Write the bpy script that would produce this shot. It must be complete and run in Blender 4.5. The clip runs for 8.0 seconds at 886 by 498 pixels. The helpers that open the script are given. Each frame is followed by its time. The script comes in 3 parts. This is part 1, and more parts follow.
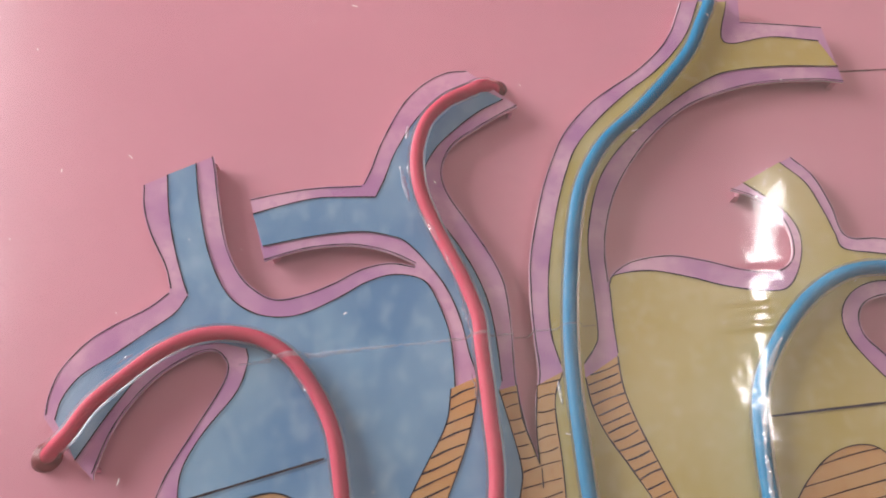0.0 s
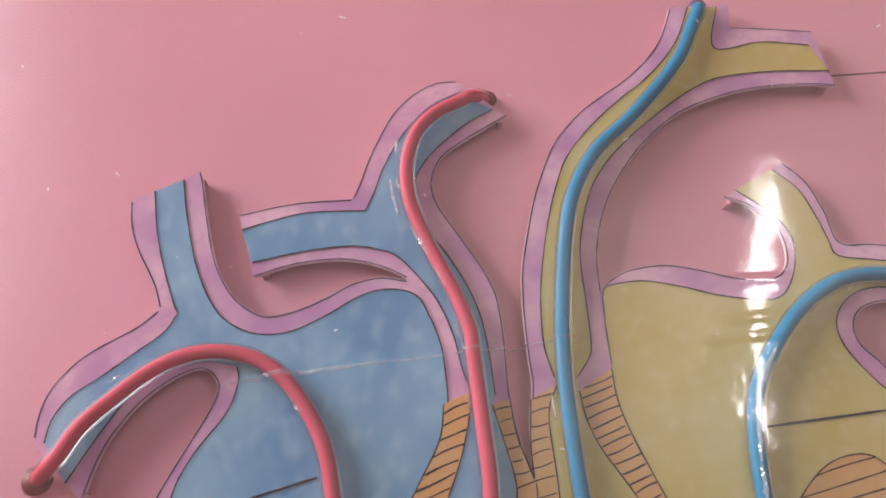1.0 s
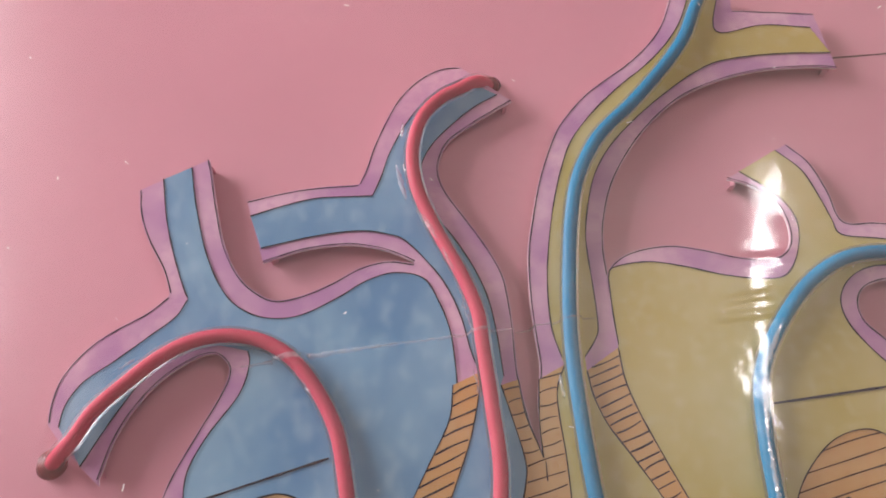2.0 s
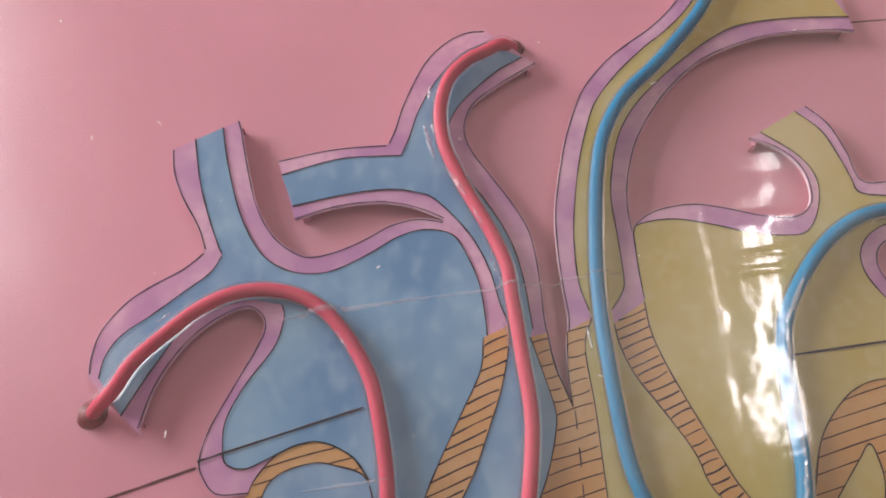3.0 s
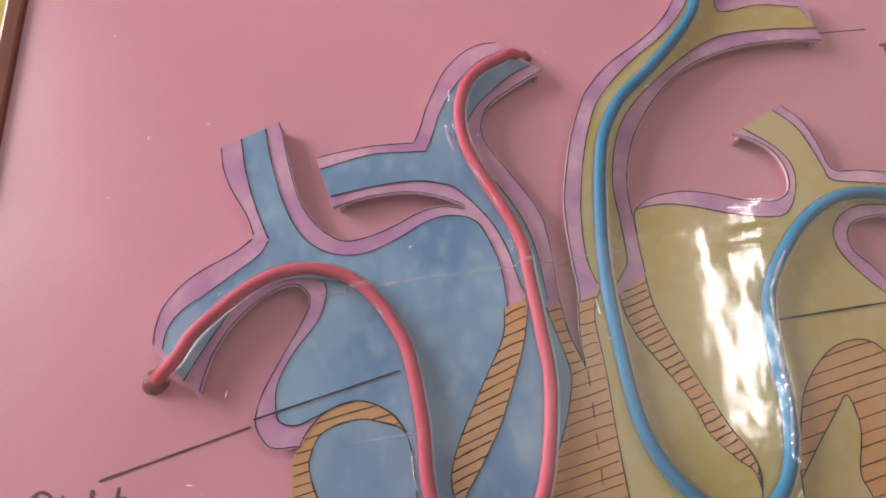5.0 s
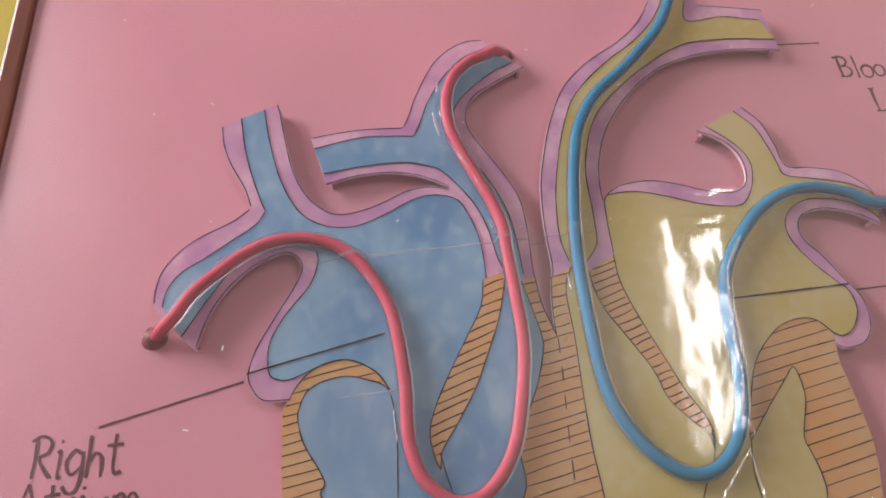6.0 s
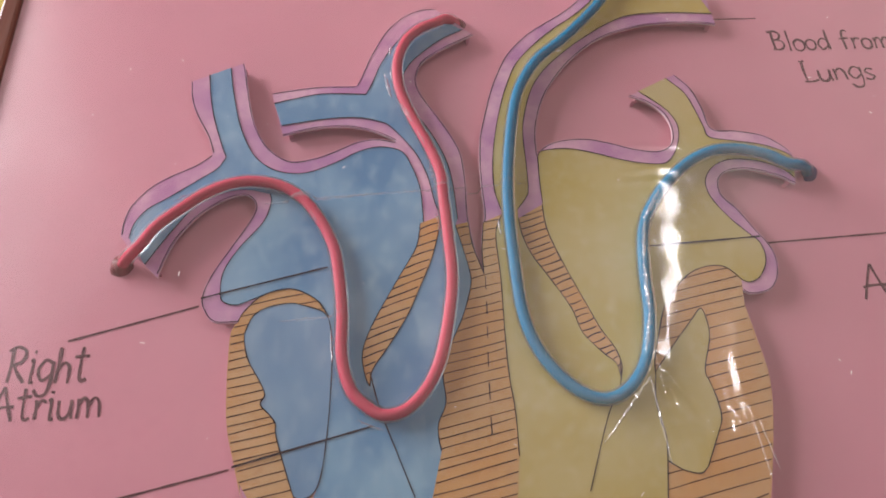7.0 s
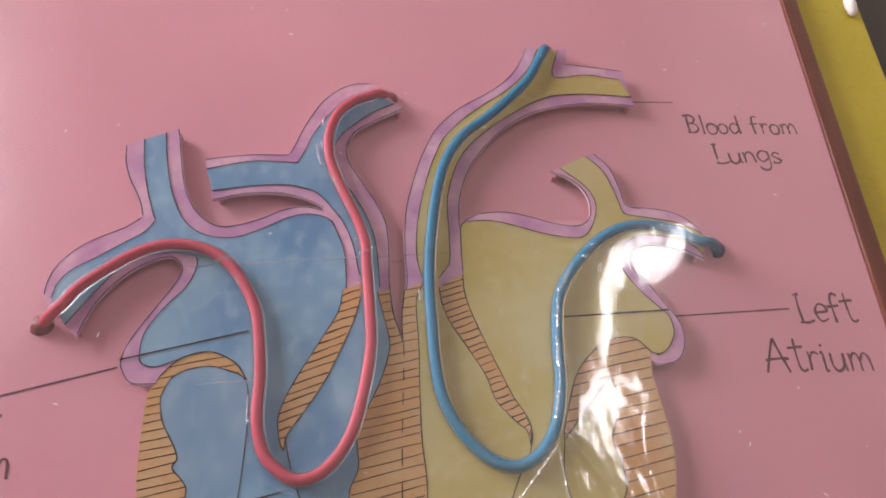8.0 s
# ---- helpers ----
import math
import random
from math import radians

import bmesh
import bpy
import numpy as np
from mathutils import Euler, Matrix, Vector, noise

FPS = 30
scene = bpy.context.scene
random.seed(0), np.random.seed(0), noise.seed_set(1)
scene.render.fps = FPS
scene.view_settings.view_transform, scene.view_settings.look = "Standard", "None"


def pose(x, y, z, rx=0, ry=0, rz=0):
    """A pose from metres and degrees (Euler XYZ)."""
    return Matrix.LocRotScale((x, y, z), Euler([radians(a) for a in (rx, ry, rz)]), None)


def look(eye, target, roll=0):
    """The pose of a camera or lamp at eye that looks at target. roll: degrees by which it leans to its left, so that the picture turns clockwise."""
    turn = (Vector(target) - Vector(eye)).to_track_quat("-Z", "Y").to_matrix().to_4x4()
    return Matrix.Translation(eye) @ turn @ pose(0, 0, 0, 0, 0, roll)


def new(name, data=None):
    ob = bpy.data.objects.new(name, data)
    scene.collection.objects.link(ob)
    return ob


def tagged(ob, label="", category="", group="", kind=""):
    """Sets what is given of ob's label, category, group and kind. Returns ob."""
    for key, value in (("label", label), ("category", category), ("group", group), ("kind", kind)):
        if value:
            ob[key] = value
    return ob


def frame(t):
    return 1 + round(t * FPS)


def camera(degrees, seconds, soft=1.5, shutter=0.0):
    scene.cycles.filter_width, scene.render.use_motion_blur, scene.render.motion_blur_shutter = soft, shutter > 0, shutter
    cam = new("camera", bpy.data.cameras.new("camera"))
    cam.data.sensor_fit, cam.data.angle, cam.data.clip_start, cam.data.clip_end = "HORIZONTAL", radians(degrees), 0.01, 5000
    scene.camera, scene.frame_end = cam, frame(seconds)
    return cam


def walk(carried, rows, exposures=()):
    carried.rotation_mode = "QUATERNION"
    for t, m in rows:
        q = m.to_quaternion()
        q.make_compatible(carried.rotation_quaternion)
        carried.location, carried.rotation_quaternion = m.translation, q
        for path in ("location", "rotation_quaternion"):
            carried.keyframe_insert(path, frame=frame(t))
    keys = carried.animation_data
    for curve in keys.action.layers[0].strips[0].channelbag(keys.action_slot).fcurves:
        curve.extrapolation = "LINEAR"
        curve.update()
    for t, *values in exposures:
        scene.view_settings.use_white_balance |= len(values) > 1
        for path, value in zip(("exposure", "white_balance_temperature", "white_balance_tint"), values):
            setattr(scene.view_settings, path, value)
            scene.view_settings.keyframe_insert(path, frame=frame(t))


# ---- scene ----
cam = camera(61.3, 8.0, soft=1.8)
PATH = [
    (0, (0.12438, -0.00457, 0.19987), (0.1815, 0.7409, -1.6551), 3.69),
    (0.5, (0.12727, -0.00031, 0.19997), (0.1859, 0.7268, -1.6622), 3.58),
    (1, (0.12645, -0.00023, 0.19988), (0.1887, 0.7421, -1.6562), 3.17),
    (2.5, (0.12081, -0.00940, 0.20034), (0.1787, 0.7186, -1.6616), 2.17),
    (3, (0.11496, -0.01459, 0.20052), (0.1834, 0.6991, -1.6665), 3.05),
    (3.5, (0.11357, -0.01910, 0.20068), (0.1948, 0.6908, -1.6673), 3.56),
    (4, (0.11415, -0.02557, 0.20342), (0.1956, 0.6652, -1.6718), 3.11),
    (4.5, (0.10880, -0.03266, 0.21634), (0.2030, 0.7280, -1.6310), 3.68),
    (5.8, (0.09486, -0.04991, 0.22137), (0.2636, 0.7537, -1.6023), 8.36),
    (6, (0.09704, -0.05740, 0.22875), (0.2768, 0.7767, -1.5801), 10.11),
    (6.5, (0.09850, -0.07391, 0.23625), (0.3362, 0.7893, -1.5521), 11.91),
    (7, (0.12294, -0.08530, 0.24510), (0.2502, 0.7434, -1.5707), 8.36),
    (7.5, (0.13115, -0.09265, 0.25569), (0.2908, 0.8262, -1.5135), 10.16),
    (7.7, (0.13276, -0.09492, 0.25407), (0.2945, 0.8241, -1.5149), 10.52),
    (8, (0.13706, -0.08492, 0.25668), (0.3602, 0.8707, -1.4860), 13.75),
]
walk(cam, [(t, look(eye, target, roll)) for t, eye, target, roll in PATH],
     ((0.0, 0.05), (1.2, 0.04), (2.5, -0.04), (3.5, -0.1), (4.5, -0.12), (6.0, -0.08), (8.0, -0.08)))

# ---- light: daylight through two windows of a plain room ----
world = bpy.data.worlds.new("world")
scene.world = world
world.use_nodes = True
wn = world.node_tree.nodes
sky = wn.new("ShaderNodeTexSky")
sky.sky_type = "NISHITA"
sky.sun_disc = False
sky.sun_elevation, sky.sun_rotation = radians(40), radians(-60)
wn["Background"].inputs[1].default_value = 0.12
world.node_tree.links.new(sky.outputs[0], wn["Background"].inputs[0])


def window_light(name, eye, target, w, h, watts, colour):
    data = bpy.data.lights.new(name, "AREA")
    data.shape, data.size, data.size_y, data.energy, data.color = "RECTANGLE", w, h, watts, colour
    ob = new(name, data)
    ob.matrix_world = look(eye, target)
    return ob


MM = 0.001
TABLE = -0.022          # top of the table
FLOOR = TABLE - 0.75
CEIL = 2.5
WX, EX, SY, NY = -1.25, 1.15, -1.8, 2.3
window_light("daylight_west", (WX - 0.02, 0.95, 0.52), (0.0, 0.95, 0.52), 1.2, 0.86, 63, (1.0, 0.955, 0.975))
window_light("daylight_east", (EX + 0.02, 0.70, 2.11), (0.0, 0.70, 2.11), 0.88, 0.20, 16.5, (1.0, 0.965, 0.975))


# ---- materials ----
def material(name):
    m = bpy.data.materials.new(name)
    m.use_nodes = True
    return m, m.node_tree.nodes, m.node_tree.links, m.node_tree.nodes["Principled BSDF"]


def mottled(name, a, b, c, scale, fine, rough=0.6, bump=0.15, stretch=(1, 1, 1), spec=0.4, turn=0.0):
    """Colour that wanders between a and b in broad patches, with flecks of c in a fine grain."""
    m, n, l, p = material(name)
    co, mp = n.new("ShaderNodeTexCoord"), n.new("ShaderNodeMapping")
    mp.inputs["Scale"].default_value = stretch
    mp.inputs["Rotation"].default_value = (0, 0, radians(turn))
    l.new(co.outputs["Object"], mp.inputs[0])
    broad, grain = n.new("ShaderNodeTexNoise"), n.new("ShaderNodeTexNoise")
    broad.inputs["Scale"].default_value, broad.inputs["Detail"].default_value = scale, 4
    grain.inputs["Scale"].default_value, grain.inputs["Detail"].default_value = fine, 3
    l.new(mp.outputs[0], broad.inputs[0])
    l.new(mp.outputs[0], grain.inputs[0])
    r1, r2 = n.new("ShaderNodeValToRGB"), n.new("ShaderNodeValToRGB")
    r1.color_ramp.elements[0].position, r1.color_ramp.elements[1].position = 0.36, 0.66
    r1.color_ramp.elements[0].color, r1.color_ramp.elements[1].color = (*a, 1), (*b, 1)
    r2.color_ramp.elements[0].position, r2.color_ramp.elements[1].position = 0.5, 0.8
    r2.color_ramp.elements[0].color, r2.color_ramp.elements[1].color = (0, 0, 0, 1), (0.55, 0.55, 0.55, 1)
    l.new(broad.outputs[0], r1.inputs[0])
    l.new(grain.outputs[0], r2.inputs[0])
    mix = n.new("ShaderNodeMix")
    mix.data_type = "RGBA"
    l.new(r2.outputs[0], mix.inputs[0])
    l.new(r1.outputs[0], mix.inputs[6])
    mix.inputs[7].default_value = (*c, 1)
    l.new(mix.outputs[2], p.inputs["Base Color"])
    p.inputs["Roughness"].default_value = rough
    p.inputs["Specular IOR Level"].default_value = spec
    b_ = n.new("ShaderNodeBump")
    b_.inputs["Strength"].default_value, b_.inputs["Distance"].default_value = bump, 0.0004
    l.new(grain.outputs[0], b_.inputs["Height"])
    l.new(b_.outputs[0], p.inputs["Normal"])
    return m


PINK = mottled("pink_paper", (0.565, 0.256, 0.316), (0.605, 0.279, 0.341), (0.545, 0.239, 0.302), 14, 300, 0.65, 0.05)
PURPLE = mottled("lilac_pencil", (0.42, 0.19, 0.37), (0.63, 0.375, 0.48), (0.42, 0.19, 0.37), 62, 420, 0.6, 0.2)
BLUE = mottled("blue_wash", (0.085, 0.22, 0.39), (0.215, 0.375, 0.505), (0.31, 0.46, 0.565), 40, 190, 0.55, 0.2, (1, 0.7, 1), turn=-25)
PALE_BLUE = mottled("pale_blue_wash", (0.13, 0.25, 0.40), (0.23, 0.36, 0.48), (0.30, 0.42, 0.52), 48, 220, 0.55, 0.2, (1, 0.45, 1), turn=10)
YELLOW = mottled("ochre_wash", (0.43, 0.335, 0.08), (0.48, 0.41, 0.20), (0.52, 0.45, 0.26), 26, 240, 0.55, 0.15)
ORANGE = mottled("orange_pencil", (0.53, 0.27, 0.085), (0.52, 0.335, 0.165), (0.44, 0.21, 0.075), 34, 500, 0.6, 0.2)
FOAM = mottled("white_card_edge", (0.74, 0.70, 0.70), (0.80, 0.76, 0.75), (0.66, 0.60, 0.60), 90, 600, 0.7, 0.3)
INK = mottled("dark_pen_ink", (0.014, 0.008, 0.012), (0.03, 0.016, 0.022), (0.06, 0.03, 0.04), 150, 900, 0.6, 0.05, spec=0.15)
BROWN_INK = mottled("brown_pen_ink", (0.045, 0.02, 0.012), (0.075, 0.032, 0.018), (0.09, 0.04, 0.025), 150, 900, 0.6, 0.05, spec=0.15)
PENCIL = mottled("grey_violet_pencil", (0.075, 0.018, 0.026), (0.105, 0.028, 0.038), (0.16, 0.05, 0.064), 130, 900, 0.55, 0.05)
OLIVE = mottled("olive_yellow_card", (0.42, 0.33, 0.025), (0.47, 0.37, 0.035), (0.36, 0.28, 0.025), 12, 350, 0.5, 0.1)
WOOD = mottled("red_brown_wood", (0.10, 0.03, 0.02), (0.17, 0.05, 0.03), (0.07, 0.02, 0.015), 40, 300, 0.3, 0.3, (1, 0.1, 1))
TABLETOP = mottled("dark_wood_tabletop", (0.022, 0.016, 0.012), (0.04, 0.028, 0.02), (0.015, 0.01, 0.008), 8, 120, 0.35, 0.2, (1, 0.08, 1))
PLASTER = mottled("cream_plaster", (0.56, 0.50, 0.45), (0.62, 0.56, 0.51), (0.53, 0.475, 0.42), 2, 60, 0.85, 0.2)
SLAB = mottled("grey_floor", (0.22, 0.20, 0.18), (0.28, 0.26, 0.24), (0.18, 0.17, 0.16), 3, 80, 0.5, 0.2)
HOLE = mottled("dark_hole_edge", (0.17, 0.03, 0.035), (0.32, 0.065, 0.07), (0.12, 0.025, 0.025), 200, 500, 0.5, 0.2)
BLUE_COLLAR = mottled("dark_blue_tube_end", (0.03, 0.02, 0.10), (0.05, 0.03, 0.14), (0.02, 0.02, 0.06), 200, 900, 0.35, 0.2)


def fluid(name, a, b):
    m = mottled(name, a, b, b, 60, 200, 0.65, 0.02, spec=0.1)
    return m


RED = fluid("red_fluid", (0.49, 0.055, 0.098), (0.56, 0.075, 0.125))
CYAN = fluid("blue_fluid", (0.0, 0.15, 0.295), (0.001, 0.18, 0.345))


def clear(name, milk, rough, gain, bump_scale, bump_amount, haze=0.0):
    """Thin clear plastic: see-through, with a gloss that rises to grazing angles, partly hazy, and a trace of milkiness."""
    m, n, l, p = material(name)
    n.remove(p)
    out = n["Material Output"]
    tr, gl, soft, df = n.new("ShaderNodeBsdfTransparent"), n.new("ShaderNodeBsdfGlossy"), n.new("ShaderNodeBsdfGlossy"), n.new("ShaderNodeBsdfDiffuse")
    gl.inputs["Roughness"].default_value, soft.inputs["Roughness"].default_value = rough, 0.3
    df.inputs["Color"].default_value = (0.85, 0.84, 0.85, 1)
    fr, mul = n.new("ShaderNodeFresnel"), n.new("ShaderNodeMath")
    fr.inputs["IOR"].default_value = 1.5
    mul.operation = "MULTIPLY"
    mul.inputs[1].default_value = gain
    l.new(fr.outputs[0], mul.inputs[0])
    m0, m1, m2 = n.new("ShaderNodeMixShader"), n.new("ShaderNodeMixShader"), n.new("ShaderNodeMixShader")
    m0.inputs[0].default_value, m1.inputs[0].default_value = haze, milk
    l.new(gl.outputs[0], m0.inputs[1])
    l.new(soft.outputs[0], m0.inputs[2])
    l.new(tr.outputs[0], m1.inputs[1])
    l.new(df.outputs[0], m1.inputs[2])
    l.new(mul.outputs[0], m2.inputs[0])
    l.new(m1.outputs[0], m2.inputs[1])
    l.new(m0.outputs[0], m2.inputs[2])
    l.new(m2.outputs[0], out.inputs["Surface"])
    co, nz, bp = n.new("ShaderNodeTexCoord"), n.new("ShaderNodeTexNoise"), n.new("ShaderNodeBump")
    nz.inputs["Scale"].default_value, nz.inputs["Detail"].default_value = bump_scale, 4
    bp.inputs["Strength"].default_value, bp.inputs["Distance"].default_value = 1.0, bump_amount
    l.new(co.outputs["Object"], nz.inputs[0])
    l.new(nz.outputs[0], bp.inputs["Height"])
    for q in (gl, soft, fr):
        l.new(bp.outputs[0], q.inputs["Normal"])
    return m


FILM = clear("clear_film", 0.014, 0.07, 2.1, 60, 0.0001, 0.38)
# extra milk and gain put the glint of the creases into the material
FOLD = clear("creased_film_glint", 0.2, 0.12, 4.5, 400, 0.0004, 0.3)
TUBE_WALL = clear("clear_tubing", 0.01, 0.4, 0.35, 160, 0.0003)
GLASS = clear("window_glass", 0.0, 0.02, 1.0, 2, 0.0)


# ---- building helpers ----
from mathutils import geometry


def thing(name, label, category, at=(0, 0, 0), group="", kind=""):
    ob = new(name)
    ob.empty_display_size = 0.02
    ob.location = at
    return tagged(ob, label, category, group, kind)


def part(name, bm, mat, parent=None, label="", smooth=False):
    me = bpy.data.meshes.new(name)
    bmesh.ops.recalc_face_normals(bm, faces=bm.faces[:])
    bm.to_mesh(me)
    bm.free()
    me.materials.append(mat)
    if smooth:
        for f in me.polygons:
            f.use_smooth = True
    ob = new(name, me)
    if parent:
        ob.parent = parent
        ob.location = -parent.location
    return tagged(ob, label) if label else ob


def box(bm, x0, x1, y0, y1, z0, z1):
    m = Matrix.Translation(((x0 + x1) / 2, (y0 + y1) / 2, (z0 + z1) / 2)) @ Matrix.Diagonal((x1 - x0, y1 - y0, z1 - z0, 1))
    bmesh.ops.create_cube(bm, size=1, matrix=m)
    return bm


def bevelled(bm, width, segments=2):
    bmesh.ops.bevel(bm, geom=bm.edges[:], offset=width, segments=segments, affect="EDGES", profile=0.6)
    return bm


def smooth_run(pts, steps=6):
    """A smooth curve through a hand-drawn line's few points."""
    p = [Vector(q) for q in pts]
    if len(p) < 3:
        return p
    p = [2 * p[0] - p[1], *p, 2 * p[-1] - p[-2]]
    out = []
    for i in range(1, len(p) - 2):
        a, b, c, d = p[i - 1:i + 3]
        for k in range(steps):
            t = k / steps
            out.append(0.5 * (2 * b + (c - a) * t + (2 * a - 5 * b + 4 * c - d) * t * t + (3 * b - a - 3 * c + d) * t ** 3))
    return out + [p[-2]]


def loop(*runs):
    """A closed outline out of smooth runs that meet at corners."""
    out = []
    for r in runs:
        for q in smooth_run(r):
            if not out or (q - out[-1]).length > 0.25:
                out.append(q)
    if (out[0] - out[-1]).length < 0.25:
        out.pop()
    return out


def back(r):
    return r[::-1]


def plate(name, outline, z0, z1, mat, parent, label=""):
    """A flat piece cut to an outline (mm), from height z0 to z1 (mm)."""
    bm = bmesh.new()
    n = len(outline)
    flat, _, tris, *_ = geometry.delaunay_2d_cdt([Vector(q) for q in outline], [(i, (i + 1) % n) for i in range(n)], [list(range(n))], 1, 1e-5)
    top = [bm.verts.new((q.x * MM, q.y * MM, z1 * MM)) for q in flat]
    low = [bm.verts.new((q.x * MM, q.y * MM, z0 * MM)) for q in flat]
    for t in tris:
        bm.faces.new([top[k] for k in t])
    for e in [e for e in bm.edges if e.is_boundary]:
        i, j = top.index(e.verts[0]), top.index(e.verts[1])
        bm.faces.new((top[i], top[j], low[j], low[i]))
    return part(name, bm, mat, parent, label)


def ribbon(bm, pts, width, z, seed=0.0):
    """A pen stroke of slightly uneven width along pts (mm)."""
    n = len(pts)
    rows = []
    for i, q in enumerate(pts):
        d = (pts[min(i + 1, n - 1)] - pts[max(i - 1, 0)])
        if d.length < 1e-6:
            continue
        d.normalize()
        w = width * 0.5 * (0.85 + 0.45 * noise.noise((q.x * 0.25 + seed, q.y * 0.25, seed)))
        s = Vector((-d.y, d.x)) * w
        rows.append((bm.verts.new(((q.x + s.x) * MM, (q.y + s.y) * MM, z * MM)), bm.verts.new(((q.x - s.x) * MM, (q.y - s.y) * MM, z * MM))))
    for a, b in zip(rows, rows[1:]):
        bm.faces.new((a[0], a[1], b[1], b[0]))


def stroke(name, run, width, z, mat, parent, label=""):
    bm = bmesh.new()
    ribbon(bm, smooth_run(run) if len(run) > 2 else [Vector(run[0]).lerp(Vector(run[1]), k / 12) for k in range(13)], width, z, run[0][0] * 0.1)
    return part(name, bm, mat, parent, label)


def inset(run, d):
    """The run moved to its right by d mm."""
    p = smooth_run(run)
    out = []
    for i, q in enumerate(p):
        t = (p[min(i + 1, len(p) - 1)] - p[max(i - 1, 0)]).normalized()
        out.append((q.x + t.y * d, q.y - t.x * d))
    return out


def shrunk(outline, d):
    """An outline (clockwise) drawn in by d mm."""
    out = []
    n = len(outline)
    for i, q in enumerate(outline):
        t = (outline[(i + 2) % n] - outline[i - 2]).normalized()
        out.append(Vector((q.x + t.y * d, q.y - t.x * d)))
    return out


def hatching(name, outline, angle, step, width, z, mat, parent, reach=(0.0, 1.0), skip=()):
    """Pen hatching across an outline, at an angle, with uneven spacing and ends."""
    rng = random.Random(len(outline))
    bm = bmesh.new()
    u, v = Vector((math.cos(radians(angle)), math.sin(radians(angle)))), Vector((-math.sin(radians(angle)), math.cos(radians(angle))))
    h = [q.dot(v) for q in outline]
    level = min(h) + step * 0.6
    while level < max(h):
        cuts = []
        for i in range(len(outline)):
            a, b = outline[i], outline[(i + 1) % len(outline)]
            ha, hb = a.dot(v) - level, b.dot(v) - level
            if (ha < 0) != (hb < 0):
                cuts.append(a.lerp(b, ha / (ha - hb)).dot(u))
        cuts.sort()
        for s0, s1 in zip(cuts[::2], cuts[1::2]):
            if s1 - s0 < 1.2:
                continue
            s0, s1 = s0 + rng.uniform(0, 0.5), s1 - rng.uniform(0, 0.9)
            bend, lift = rng.uniform(-0.35, 0.35), rng.uniform(-0.3, 0.3)
            pts = []
            for k in range(7):
                f = k / 6
                pts.append(u * (s0 + (s1 - s0) * f) + v * (level + lift * f + bend * 4 * f * (1 - f)))
            if not any(x0 < pts[3].x < x1 and y0 < pts[3].y < y1 for x0, x1, y0, y1 in skip):
                ribbon(bm, pts, width, z, level)
        level += step * rng.uniform(0.85, 1.15)
    return part(name, bm, mat, parent)


def pipe(bm, path, radius, sides=14, cap=True):
    """A round tube along a path of 3D points (m)."""
    rings = []
    side = Vector((0, 0, 1))
    for i, q in enumerate(path):
        d = (path[min(i + 1, len(path) - 1)] - path[max(i - 1, 0)]).normalized()
        a = d.cross(side).normalized()
        b = a.cross(d)
        rings.append([bm.verts.new(q + (a * math.cos(k * math.tau / sides) + b * math.sin(k * math.tau / sides)) * radius) for k in range(sides)])
    for r0, r1 in zip(rings, rings[1:]):
        for k in range(sides):
            bm.faces.new((r0[k], r0[(k + 1) % sides], r1[(k + 1) % sides], r1[k]))
    if cap:
        bm.faces.new(rings[0])
        bm.faces.new(rings[-1])
    return bm


# ---- the room ----
def wall_with_opening(name, axis, at, thick, lo, hi, window):
    """A wall across x or y at a place, with one opening (a0, a1, z0, z1), built as four blocks of one mesh."""
    bm = bmesh.new()
    a0, a1, z0, z1 = window
    for b0, b1, c0, c1 in ((lo, a0, FLOOR, CEIL), (a1, hi, FLOOR, CEIL), (a0, a1, FLOOR, z0), (a0, a1, z1, CEIL)):
        if axis == "x":
            box(bm, min(at, at + thick), max(at, at + thick), b0, b1, c0, c1)
        else:
            box(bm, b0, b1, min(at, at + thick), max(at, at + thick), c0, c1)
    return tagged(part(name, bm, PLASTER), "plain cream plastered wall of the room", "wall", kind="structure")


WEST, EAST = (0.35, 1.55, 0.09, 0.95), (0.26, 1.14, 2.01, 2.21)
wall_with_opening("wall_west", "x", WX, -0.15, SY, NY, WEST)
wall_with_opening("wall_east", "x", EX, 0.15, SY, NY, EAST)
for wall_name, y in (("wall_south", SY - 0.15), ("wall_north", NY)):
    tagged(part(wall_name, box(bmesh.new(), WX - 0.15, EX + 0.15, y, y + 0.15, FLOOR, CEIL), PLASTER), "plain cream plastered wall of the room", "wall", kind="structure")
tagged(part("floor", box(bmesh.new(), WX - 0.15, EX + 0.15, SY - 0.15, NY + 0.15, FLOOR - 0.1, FLOOR), SLAB), "plain grey floor of the room", "floor", kind="structure")
tagged(part("ceiling", box(bmesh.new(), WX - 0.15, EX + 0.15, SY - 0.15, NY + 0.15, CEIL, CEIL + 0.1), PLASTER), "plain cream plastered ceiling", "ceiling", kind="structure")


